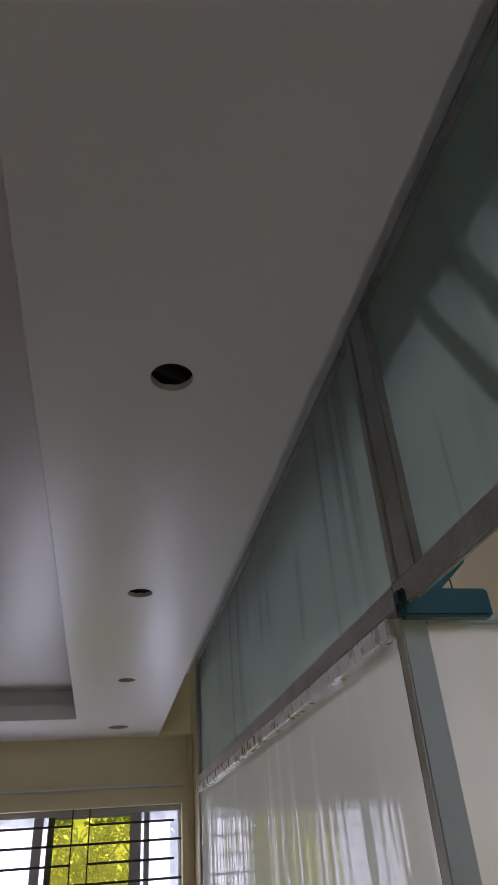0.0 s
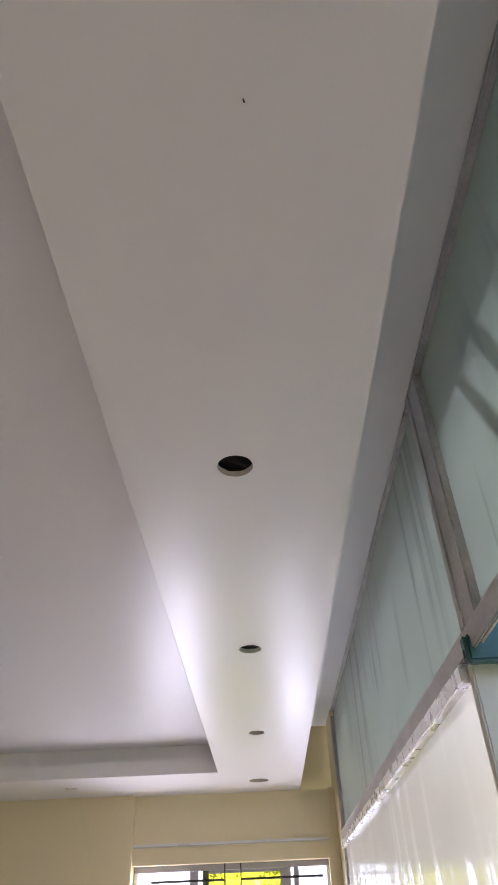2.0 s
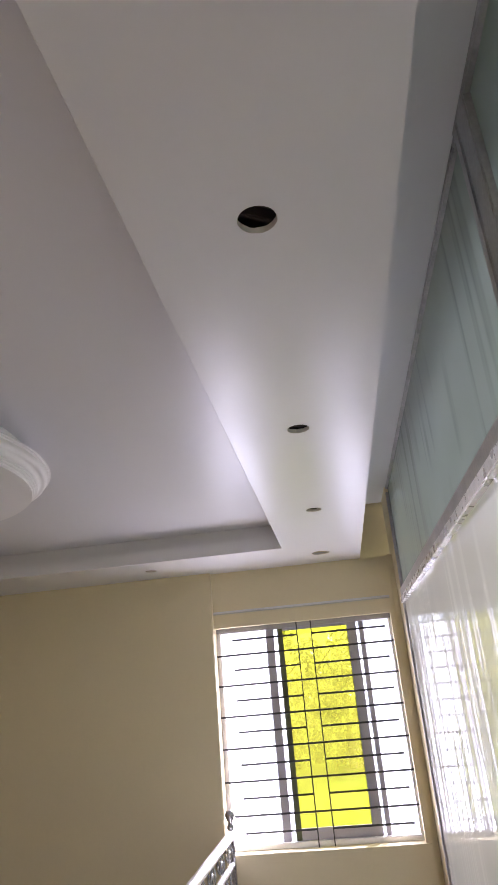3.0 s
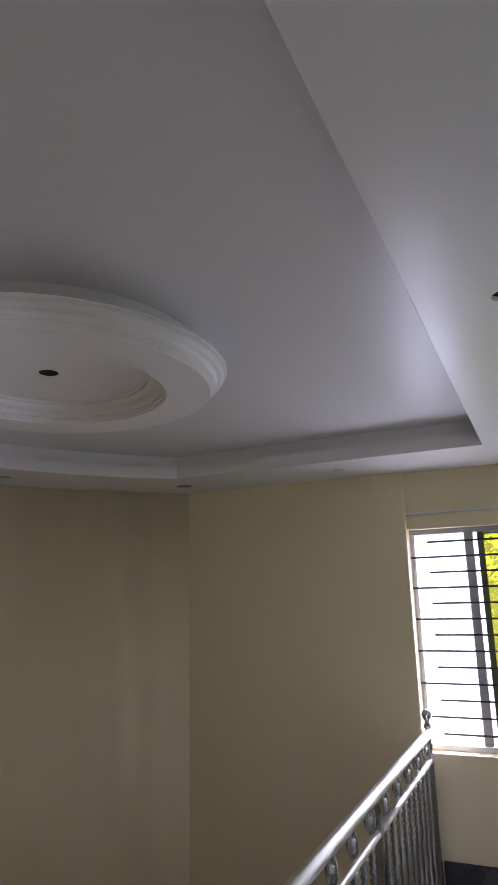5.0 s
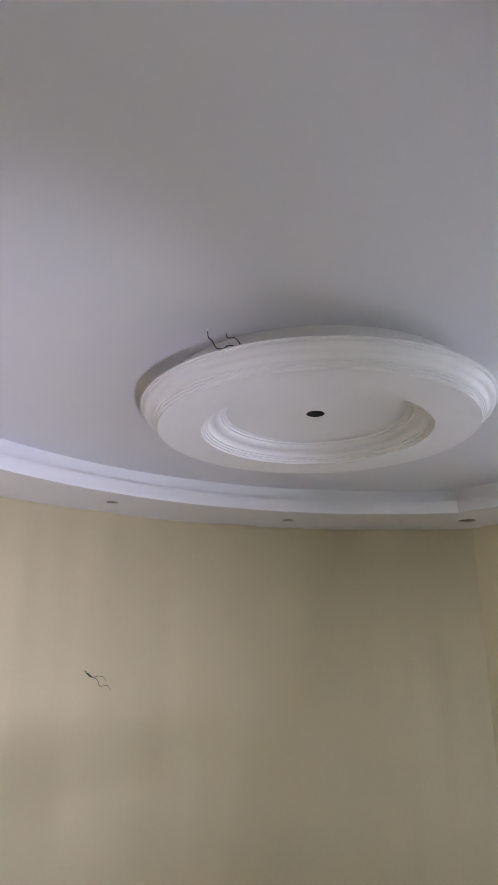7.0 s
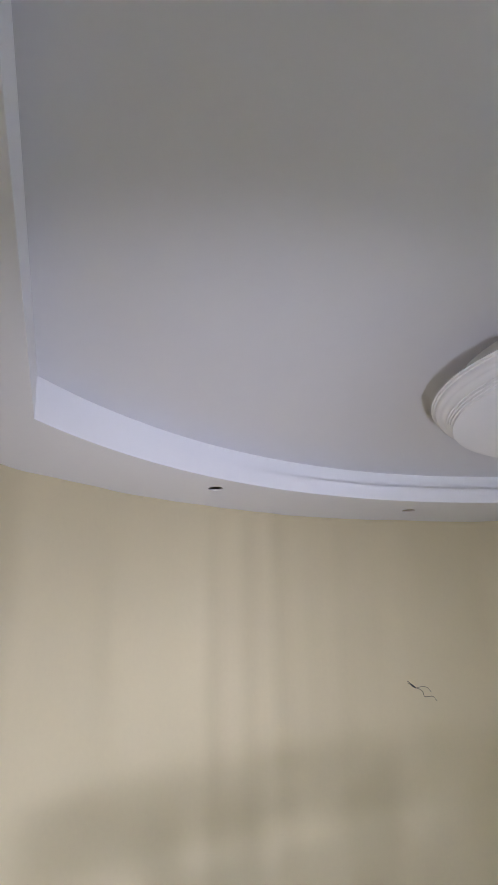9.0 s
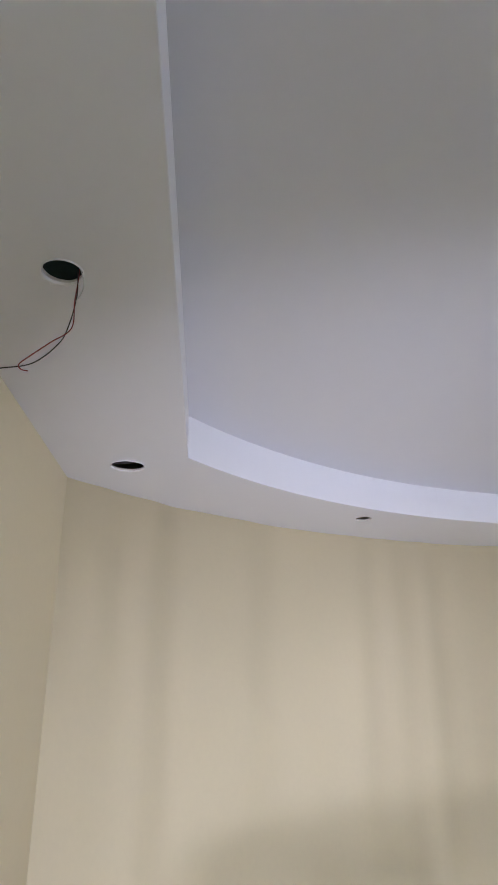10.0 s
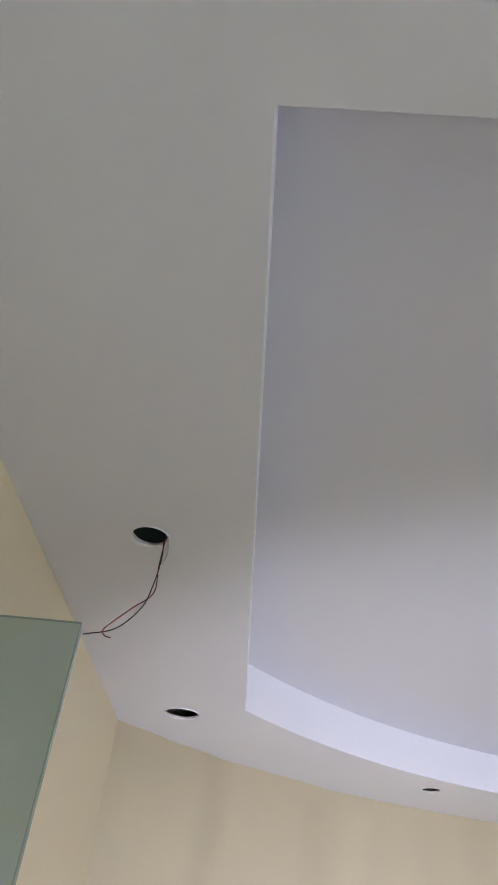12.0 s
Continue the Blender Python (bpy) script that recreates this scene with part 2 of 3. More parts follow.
def smooth_path(points, steps=8):
    """Catmull-Rom points through the given ones."""
    p = [Vector(q) for q in points]
    p = [2 * p[0] - p[1], *p, 2 * p[-1] - p[-2]]
    out = []
    for i in range(1, len(p) - 2):
        for k in range(steps):
            t = k / steps
            out.append(0.5 * (2 * p[i] + (p[i + 1] - p[i - 1]) * t + (2 * p[i - 1] - 5 * p[i] + 4 * p[i + 1] - p[i + 2]) * t * t
                              + (3 * p[i] - p[i - 1] - 3 * p[i + 1] + p[i + 2]) * t ** 3))
    return out + [p[-2]]


def arc(a, b, c, steps):
    """Plan points on the circle from a through b to c."""
    (ax, ay), (bx, by), (cx, cy) = a, b, c
    d = 2 * (ax * (by - cy) + bx * (cy - ay) + cx * (ay - by))
    ux = ((ax * ax + ay * ay) * (by - cy) + (bx * bx + by * by) * (cy - ay) + (cx * cx + cy * cy) * (ay - by)) / d
    uy = ((ax * ax + ay * ay) * (cx - bx) + (bx * bx + by * by) * (ax - cx) + (cx * cx + cy * cy) * (bx - ax)) / d
    r = math.hypot(ax - ux, ay - uy)
    t0, t1 = math.atan2(ay - uy, ax - ux) % math.tau, math.atan2(cy - uy, cx - ux) % math.tau
    return [(ux + r * math.cos(t0 + (t1 - t0) * i / steps), uy + r * math.sin(t0 + (t1 - t0) * i / steps)) for i in range(steps + 1)], (ux, uy), r


# ---- the plan ----
H = 2.80            # soffit
TRAY = 2.975        # raised middle of the ceiling
POCKET = 3.277       # top of the curtain pocket along the glazing
DOWN = -3.2         # ground floor, under the stairwell
X_EDGE, X_POCKET, X_GLASS = -0.14, 0.40, 0.657
Y_SOUTH, Y_NEAR, Y_FAR, Y_NORTH, Y_WINDOW = 0.068, 0.578, 4.822, 5.471, 5.50
Y_POCKET = 5.70
X_JAMB = -0.769
wall_arc, wall_c, wall_r = arc((-2.56, Y_NORTH), (-3.895, 2.77), (-2.56, Y_SOUTH), 144)
tray_arc, tray_c, tray_r = arc((-2.283, Y_FAR), (-3.31, 2.70), (-2.283, Y_NEAR), 64)

# ---- ceiling ----
HOLES = [(0.121, 1.534), (0.123, 2.694), (0.122, 3.893), (0.113, 5.13), (-1.141, 5.132), (-2.41, 5.145), (-3.267, 4.12),
         (-3.564, 2.821), (-3.213, 1.475), (-2.392, 0.338), (-1.096, 0.343), (0.14, 0.343)]
WIDE = (3, 5, 9)     # corner cut-outs are larger


def edge_loop(bm, pts, z):
    vs = [bm.verts.new((x, y, z)) for x, y in pts]
    return vs, [bm.edges.new((vs[i], vs[(i + 1) % len(vs)])) for i in range(len(vs))]


def skirt(bm, low, high, mat=0):
    n = len(low)
    for i in range(n):
        f = bm.faces.new((low[i], low[(i + 1) % n], high[(i + 1) % n], high[i]))
        f.material_index = mat


def ceiling():
    bm = bmesh.new()
    outer = [(X_POCKET, Y_SOUTH - 0.05), (X_POCKET, Y_WINDOW + 0.05), (X_JAMB, Y_WINDOW + 0.05), (X_JAMB, Y_NORTH + 0.05)]
    grow = 1 + 0.03 / wall_r
    outer += [(wall_c[0] + (x - wall_c[0]) * grow, wall_c[1] + (y - wall_c[1]) * grow) for x, y in wall_arc]
    outer[4] = (outer[4][0], Y_NORTH + 0.05)
    outer[-1] = (outer[-1][0], Y_SOUTH - 0.05)
    inner = [(X_EDGE, Y_NEAR), (X_EDGE, Y_FAR)] + list(tray_arc)
    vo, edges = edge_loop(bm, outer, H)
    ease = 0.0015
    eased = [(X_EDGE + ease, Y_NEAR - ease), (X_EDGE + ease, Y_FAR + ease)] + [(tray_c[0] + (x - tray_c[0]) * (1 + ease / tray_r), tray_c[1] + (y - tray_c[1]) * (1 + ease / tray_r)) for x, y in tray_arc]
    vi, e = edge_loop(bm, eased, H)
    edges += e
    rims = []
    for k, (hx, hy) in enumerate(HOLES):
        size = 0.064 if k in WIDE else 0.041
        rough = [size * (1 + 0.03 * noise.noise((hx * 7, hy * 7, i * 0.6))) for i in range(28)]
        v, e = edge_loop(bm, [(hx + rough[i] * math.cos(math.tau * i / 28), hy + rough[i] * math.sin(math.tau * i / 28)) for i in range(28)], H)
        rims.append(v)
        edges += e
    bmesh.ops.triangle_fill(bm, use_beauty=True, use_dissolve=False, edges=edges)
    for k, v in enumerate(rims):
        board = 0.0155 if k < 5 else 0.007
        up = [bm.verts.new((q.co.x, q.co.y, H + board + 0.25 * board * noise.noise((q.co.x * 70, q.co.y * 70, 0)))) for q in v]
        skirt(bm, v, up, 1)
    # lip, trough behind it and set-back upper face of the tray
    def set_back(y):
        return 0.004 + 0.036 * max(0.0, min(1.0, (y - 1.0) / 1.6))
    back = [(X_EDGE + 0.003, Y_NEAR - 0.003), (X_EDGE + 0.003, Y_FAR + 0.04)]
    ring = [(tray_c[0] + (x - tray_c[0]) * (1 + set_back(y) / tray_r), tray_c[1] + (y - tray_c[1]) * (1 + set_back(y) / tray_r)) for x, y in tray_arc]
    ring[0] = (ring[0][0], Y_FAR + 0.04)
    ring[-1] = (ring[-1][0], Y_NEAR - 0.003)
    back += ring
    lip_ring = [(tray_c[0] + (x - tray_c[0]) * (1 + 0.3 * set_back(y) / tray_r), tray_c[1] + (y - tray_c[1]) * (1 + 0.3 * set_back(y) / tray_r)) for x, y in tray_arc]
    behind = [(X_EDGE + 0.001, Y_NEAR - 0.001), (X_EDGE + 0.001, Y_FAR + 0.012)] + lip_ring
    arris = [bm.verts.new((x, y, H + ease)) for x, y in inner]
    lip = [bm.verts.new((x, y, H + 0.088)) for x, y in inner]
    crest = [bm.verts.new((x, y, H + 0.088)) for x, y in behind]
    deep = [0.0, 0.0] + [0.038 * max(0.0, min(1.0, (y - 1.0) / 1.6)) for x, y in tray_arc]
    trough = [bm.verts.new((x, y, H + 0.0875 - d)) for (x, y), d in zip(behind, deep)]
    ledge = [bm.verts.new((x, y, H + 0.0875 - d)) for (x, y), d in zip(back, deep)]
    top = [bm.verts.new((x, y, TRAY)) for x, y in back]
    for low, high in ((vi, arris), (arris, lip), (lip, crest), (crest, trough), (trough, ledge), (ledge, top)):
        skirt(bm, low, high)
    bm.faces.new(top).material_index = 2
    # drop and top of the curtain pocket
    def quad(a, b, c, d):
        bm.faces.new([bm.verts.new(p) for p in (a, b, c, d)])
    y0, y1 = Y_SOUTH - 0.05, Y_WINDOW + 0.05
    quad((X_POCKET, y0, H), (X_POCKET, y1, H), (X_POCKET, y1, POCKET), (X_POCKET, y0, POCKET))
    y1 = Y_POCKET + 0.05
    quad((X_POCKET, y0, POCKET), (X_POCKET, y1, POCKET), (X_GLASS + 0.1, y1, POCKET), (X_GLASS + 0.1, y0, POCKET))
    return tagged(part("ceiling", bm, (CEILING, RAW, TRAY_SHADED)), "white glossy suspended ceiling with raised curved tray and open downlight cut-outs", "ceiling", kind="structure")


ceiling()
tagged(part("roof_slab", box(-4.2, 0.72, -0.2, 6.0, 3.29, 3.42), VOID), "concrete roof slab above the ceiling boards, coloured dark for the shade there", "roof", kind="structure")


def medallion():
    ob = thing("ceiling_medallion", "round white plaster ceiling ring with stepped mouldings and centre hole", "ceiling ornament")
    c = (-1.688, 2.758)
    z = 2.792
    def crown(r0, r1, h):
        """Fillets, a hollow and a round between the flat face and the top of the moulding."""
        w = r1 - r0
        pts = [(0, 0), (0.02, 0.10), (0.10, 0.12), (0.11, 0.20), (0.19, 0.22), (0.20, 0.30), (0.28, 0.32)]
        pts += [(0.28 + 0.26 * (1 - math.cos(a)), 0.32 + 0.26 * math.sin(a)) for a in (math.pi / 2 * k / 6 for k in range(1, 7))]
        pts += [(0.54 + 0.26 * math.sin(a), 0.58 + 0.20 * (1 - math.cos(a))) for a in (math.pi / 2 * k / 6 for k in range(1, 7))]
        pts += [(0.81, 0.86), (0.90, 0.88), (0.91, 0.96), (1.0, 0.98)]
        return [(r0 + w * p, z + h * q) for p, q in pts]
    steps = [(0.040, z + 0.09), (0.392, z + 0.09)] + crown(0.497, 0.398, 0.088)[::-1] + crown(0.683, 0.757, 0.09)
    steps += [(0.752, z + 0.093), (0.66, z + 0.096), (0.648, z + 0.10), (0.648, TRAY + 0.001)]
    ring = part("ring", lathe(steps, 144, c), RING, ob)
    for p in ring.data.polygons:
        p.use_smooth = True
    ring.data.set_sharp_from_angle(angle=radians(22))
    # closed pit; the shade inside the hole is put into its colour
    part("hole_edge", lathe([(0.040, z + 0.09), (0.040, z + 0.10), (0.0, z + 0.13)], 32, c), (VOID,), ob, "cable hole with its shade put into a dark colour")
    return ob


medallion()

# ---- walls and floors ----
Y_PIER = 5.31        # the glazing ends against this pier


def wall(name, bm, label, mat=CREAM):
    return tagged(part(name, bm, mat), label, "wall", kind="structure")


def curved_wall():
    bm = bmesh.new()
    g = 1 + 0.15 / wall_r
    outside = [(wall_c[0] + (x - wall_c[0]) * g, wall_c[1] + (y - wall_c[1]) * g) for x, y in wall_arc]
    cols = []
    for k, ((x, y), (u, v)) in enumerate(zip(wall_arc, outside)):
        # ripple added to the shape to imitate upright streaks of light on the wall
        w = (0.022 * noise.noise((k * 0.23, 0.3, 0)) + 0.03 * noise.noise((k * 0.10, 4.1, 0))) * min(1, k / 6, (len(wall_arc) - 1 - k) / 6) / wall_r
        x, y = x + (x - wall_c[0]) * w, y + (y - wall_c[1]) * w
        cols.append([bm.verts.new(q) for q in ((x, y, DOWN), (x, y, 3.2), (u, v, 3.2), (u, v, DOWN))])
    for a, b in zip(cols, cols[1:]):
        for i in range(4):
            f = bm.faces.new((a[i], a[(i + 1) % 4], b[(i + 1) % 4], b[i]))
            f.smooth = i == 0
    bmesh.ops.recalc_face_normals(bm, faces=bm.faces)
    return wall("wall_west", bm, "curved cream painted stairwell wall")


curved_wall()
wall("wall_north", box(-2.70, X_JAMB, Y_NORTH, Y_NORTH + 0.35, DOWN, 3.2, 0.007), "plain cream painted wall beside the window")
wall("wall_south", box(-2.70, X_GLASS + 0.06, Y_SOUTH - 0.15, Y_SOUTH, DOWN, 3.2), "plain cream painted wall")
SILL, HEAD, X_W1 = 0.89, 2.383, 0.575
bm = box(X_JAMB, X_W1 + 0.03, Y_WINDOW, Y_WINDOW + 0.2, DOWN, SILL)
box(X_JAMB, X_W1, Y_WINDOW + 0.03, Y_WINDOW + 0.2, HEAD, H + 0.004, bm=bm)
box(X_W1, X_W1 + 0.03, Y_WINDOW + 0.034, Y_WINDOW + 0.2, HEAD, H + 0.002, bm=bm)
box(X_W1 - 0.012, X_W1 + 0.03, Y_WINDOW + 0.012, Y_WINDOW + 0.2, SILL, HEAD, bm=bm)
box(X_JAMB, X_GLASS + 0.1, Y_POCKET + 0.08, Y_POCKET + 0.2, H + 0.01, 3.3, bm=bm)
box(X_W1 + 0.031, X_GLASS - 0.013, Y_WINDOW + 0.036, Y_POCKET + 0.2, DOWN, H + 0.009, bm=bm)
box(X_GLASS - 0.012, X_GLASS + 0.06, Y_PIER, Y_POCKET - 0.001, DOWN, POCKET - 0.001, bm=bm)
wall("wall_window", bm, "cream painted wall around the tall window")
tagged(part("floor", box(-0.77, X_GLASS + 0.06, Y_SOUTH, Y_WINDOW, -0.16, 0.0), TILE), "grey tiled upper landing floor", "floor", kind="structure")
tagged(part("floor_below", box(-4.3, X_GLASS + 0.06, -0.2, 6.0, DOWN - 0.1, DOWN), TILE), "grey tiled ground floor of the stairwell", "floor", kind="structure")
tagged(part("wall_under_landing", box(-0.77, -0.64, Y_SOUTH, Y_WINDOW, DOWN, -0.16), CREAM), "cream wall below the landing", "wall", kind="structure")
tagged(part("baseboard", box(-0.70, X_W1, Y_WINDOW - 0.012, Y_WINDOW, 0.0, 0.255, 0.003), SKIRT), "dark polished tile skirting under the window", "baseboard", kind="structure")

# ---- glazed partition ----
MULL_Y = (0.62, 1.88, 5.30)
T0, T1 = 2.411, 2.515
T_DOOR = 2.453


def frame_bar(bm, *dims):
    return box(*dims, bevel=0.004, bm=bm)


def partition():
    ob = thing("glazed_partition", "smeared aluminium partition with teal frosted upper panes and pale lower panes", "glass partition")
    x0, x1 = X_GLASS - 0.012, X_GLASS + 0.022
    for y in (MULL_Y[0], MULL_Y[1] - 0.045):
        part("mullion", frame_bar(None, x0, x1, y, y + 0.036, T1, POCKET - 0.02), ALU, ob)
        part("mullion", frame_bar(None, x0 + 0.002, x1, y - 0.092, y - 0.005, T1, POCKET - 0.02), ALU, ob)
        part("mullion_joint", box(x0 + 0.008, x1 - 0.004, y - 0.005, y, T1, POCKET - 0.02), GAP, ob)
    part("jamb", frame_bar(None, x0, x1, Y_PIER - 0.05, Y_PIER, 0, T0), ALU, ob)
    part("jamb", frame_bar(None, x0 + 0.004, x1, Y_PIER - 0.02, Y_PIER, T1, POCKET - 0.045), ALU, ob)
    part("jamb", frame_bar(None, x0, x1, MULL_Y[0] - 0.03, MULL_Y[0] + 0.03, 0, T0), ALU, ob)
    part("head_rail", frame_bar(None, x0 + 0.004, x1, Y_SOUTH, MULL_Y[1] + 0.01, POCKET - 0.02, POCKET - 0.001), ALU, ob)
    part("head_rail", frame_bar(None, x0 + 0.008, x1, MULL_Y[1] + 0.0105, Y_PIER, POCKET - 0.018, POCKET - 0.001), ALU, ob)
    part("transom", frame_bar(None, x0 - 0.004, x1, MULL_Y[1] - 0.02, Y_PIER, T0 + 0.047, T1), ALU, ob)
    part("door_transom", frame_bar(None, x0 - 0.004, x0 + 0.006, Y_SOUTH, MULL_Y[1] - 0.022, T_DOOR, T1), ALU, ob)
    part("door_lining", frame_bar(None, x0 + 0.0065, x0 + 0.02, Y_SOUTH, MULL_Y[1] - 0.1, T_DOOR + 0.004, T_DOOR + 0.03), STILE, ob, "pale lining over the door opening")
    part("transom_film", frame_bar(None, x0 - 0.012, x1, MULL_Y[1] + 0.03, Y_PIER, T0, T0 + 0.045), ALU_BRIGHT, ob, "silver rail with torn protective film")
    part("bottom_rail", frame_bar(None, x0, x1, MULL_Y[1] + 0.03, Y_PIER - 0.051, 0, 0.06), ALU, ob)
    spans = list(zip((Y_SOUTH + 0.001, *MULL_Y[:2]), MULL_Y))
    for a, b in spans:
        part("upper_pane", box(X_GLASS + 0.012, X_GLASS + 0.02, a + 0.01, b - 0.01, T1 - 0.01, POCKET - 0.02), GLASS_UP, ob)
    part("lower_pane", box(X_GLASS, X_GLASS + 0.01, MULL_Y[1] + 0.035, Y_PIER - 0.04, 0.05, T0 + 0.01), GLASS_LOW, ob, "pale frosted glass with streaky film")
    part("pane_edge", box(X_GLASS - 0.002, X_GLASS + 0.012, MULL_Y[1] + 0.029, MULL_Y[1] + 0.035, 0.05, T0), GAP, ob)
    part("lower_pane", box(X_GLASS + 0.012, X_GLASS + 0.02, Y_SOUTH + 0.001, MULL_Y[0] - 0.03, 0.0, T_DOOR + 0.01), GLASS_LOW, ob)
    return ob


partition()


def door_leaf():
    """Leaf folded outwards on its hinges at the middle mullion."""
    ob = thing("glass_door", "aluminium framed cream filmed glass door standing open", "door")
    y0, y1 = MULL_Y[1] - 0.01, MULL_Y[1] + 0.028
    xa, xb = X_GLASS - 0.006, X_GLASS + 1.05
    top = T_DOOR - 0.004
    part("stile", frame_bar(None, xa, xa + 0.062, y0, y1, 0.02, top), STILE, ob)
    part("stile", frame_bar(None, xb - 0.05, xb, y0, y1, 0.02, top), ALU, ob)
    part("top_rail", frame_bar(None, xa + 0.0625, xb - 0.05, y0, y1, top - 0.016, top), STILE, ob)
    part("bottom_rail", frame_bar(None, xa + 0.052, xb - 0.05, y0, y1, 0.02, 0.14), ALU, ob)
    part("pane", box(xa + 0.05, xb - 0.045, y0 + 0.014, y0 + 0.022, 0.13, top - 0.012), GLASS_DOOR, ob)
    return ob


door_leaf()


def door_closer():
    ob = thing("door_closer", "teal painted metal door closer with folded arm on the door", "door closer")
    xa, xb, ya, yb, za, zb = 0.63, 0.838, 1.80, 1.834, 2.425, 2.488
    body = part("body", box(xa, xb, ya, yb, za, zb, 0.006), TEAL, ob)
    part("end_cap", box(xa - 0.005, xa + 0.001, ya + 0.004, yb - 0.004, za + 0.004, zb - 0.004, 0.002), TEAL, body)
    part("screw", box(xa - 0.007, xa - 0.004, ya + 0.012, ya + 0.02, za + 0.012, za + 0.03, 0.001), GAP, body)
    part("mount", box(xa + 0.05, xb - 0.02, yb - 0.001, MULL_Y[1] - 0.011, za + 0.03, zb - 0.006), TEAL, ob)
    bm = bmesh.new()
    lo = [(xa + dx, 1.830, zb + dz) for dx, dz in ((0.056, 0), (0.105, 0), (0.184, 0.07), (0.141, 0.066))]
    a = [bm.verts.new(p) for p in lo]
    c = [bm.verts.new((p[0], p[1] - 0.006, p[2] + 0.004)) for p in lo]
    bm.faces.new(a)
    bm.faces.new(c[::-1])
    for i in range(4):
        bm.faces.new((a[i], c[i], c[(i + 1) % 4], a[(i + 1) % 4]))
    bmesh.ops.recalc_face_normals(bm, faces=bm.faces)
    part("arm", bm, TEAL, ob)
    part("arm_pin", tube([(xa + 0.134, 1.818, zb), (xa + 0.138, 1.828, zb + 0.03)], 0.002, 6), GAP, ob)
    return ob


door_closer()

# ---- window ----


def window():
    ob = thing("window_1", "tall sliding window with a yellow tinted middle pane and grey frame", "window", kind="structure")
    y = Y_WINDOW + 0.125
    f = 0.035
    part("window_frame", box(X_JAMB, X_W1, y - 0.02, y + 0.07, HEAD - f, HEAD, 0.003), GREYFRAME, ob)
    part("window_frame", box(X_JAMB, X_W1, y - 0.02, y + 0.07, SILL, SILL + f, 0.003), TRACK, ob)
    part("window_frame", box(X_JAMB + 0.001, X_JAMB + 0.03, y - 0.02, y + 0.07, SILL + f, HEAD - f, 0.003), TRACK, ob)
    part("window_frame", box(X_W1 - 0.03, X_W1 - 0.001, y - 0.02, y + 0.07, SILL + f, HEAD - f, 0.003), TRACK, ob)
    zs = (SILL + f, HEAD - f)
    for a, b, m in ((-0.39, -0.331, GREYFRAME), (-0.300, -0.260, OLIVE), (0.23, 0.301, GREYFRAME), (0.322, 0.356, GREYFRAME)):
        part("sash_stile", box(a, b, y + 0.012, y + 0.034, *zs, 0.002), m, ob)
    part("sash_rail", box(-0.26, 0.23, y + 0.012, y + 0.034, zs[0], zs[0] + 0.074, 0.002), GREYFRAME, ob)
    part("sash_rail", box(-0.26, 0.23, y + 0.012, y + 0.034, zs[1] - 0.018, zs[1], 0.002), GREYFRAME, ob)
    for a, b, m, text in ((-0.264, 0.234, YELLOW, "yellow tinted glass"), (X_JAMB + 0.02, -0.386, GLARE_GLASS, "clear glass with outdoor glare put in as a white haze"), (0.352, X_W1 - 0.02, GLARE_GLASS, "clear glass with outdoor glare put in as a white haze"),
                          (-0.335, -0.297, GLARE_GLASS, ""), (0.298, 0.325, GLARE_GLASS, "")):
        p = part("pane", box(a, b, y + 0.020, y + 0.026, zs[0] - 0.01, zs[1] + 0.01), m, ob, text)
        p.visible_shadow = False
    return ob


window()


def grille():
    ob = thing("window_grille", "black horizontal steel security bars across the window", "window grille")
    n = 13
    y = Y_WINDOW + 0.085
    for i in range(n):
        z = 0.999 + i * 1.29 / (n - 1)
        if i % 2:
            part("bar", tube([(X_JAMB + 0.002, y, z), (X_W1 - 0.002, y, z)], 0.0075, 6), BARS, ob)
        else:
            part("bar", tube([(X_JAMB + 0.125, y, z), (-0.146, y, z)], 0.0075, 6), BARS, ob)
            part("bar", tube([(-0.037, y, z), (X_W1 - 0.06, y, z)], 0.0075, 6), BARS, ob)
    for x in (-0.146, -0.037):
        part("upright", box(x - 0.004, x + 0.004, y + 0.004, y + 0.012, SILL, HEAD), BARS, ob)
    return ob


grille()
track = thing("curtain_track", "slim white curtain track fixed above the window", "curtain track")
part("rail", box(X_JAMB + 0.002, X_W1, Y_WINDOW + 0.008, Y_WINDOW + 0.028, 2.490, 2.504, 0.003), TRACK, track)
part("slot", box(X_JAMB + 0.002, X_W1, Y_WINDOW + 0.012, Y_WINDOW + 0.028, 2.483, 2.4895), STILE, track)

# ---- balustrade ----


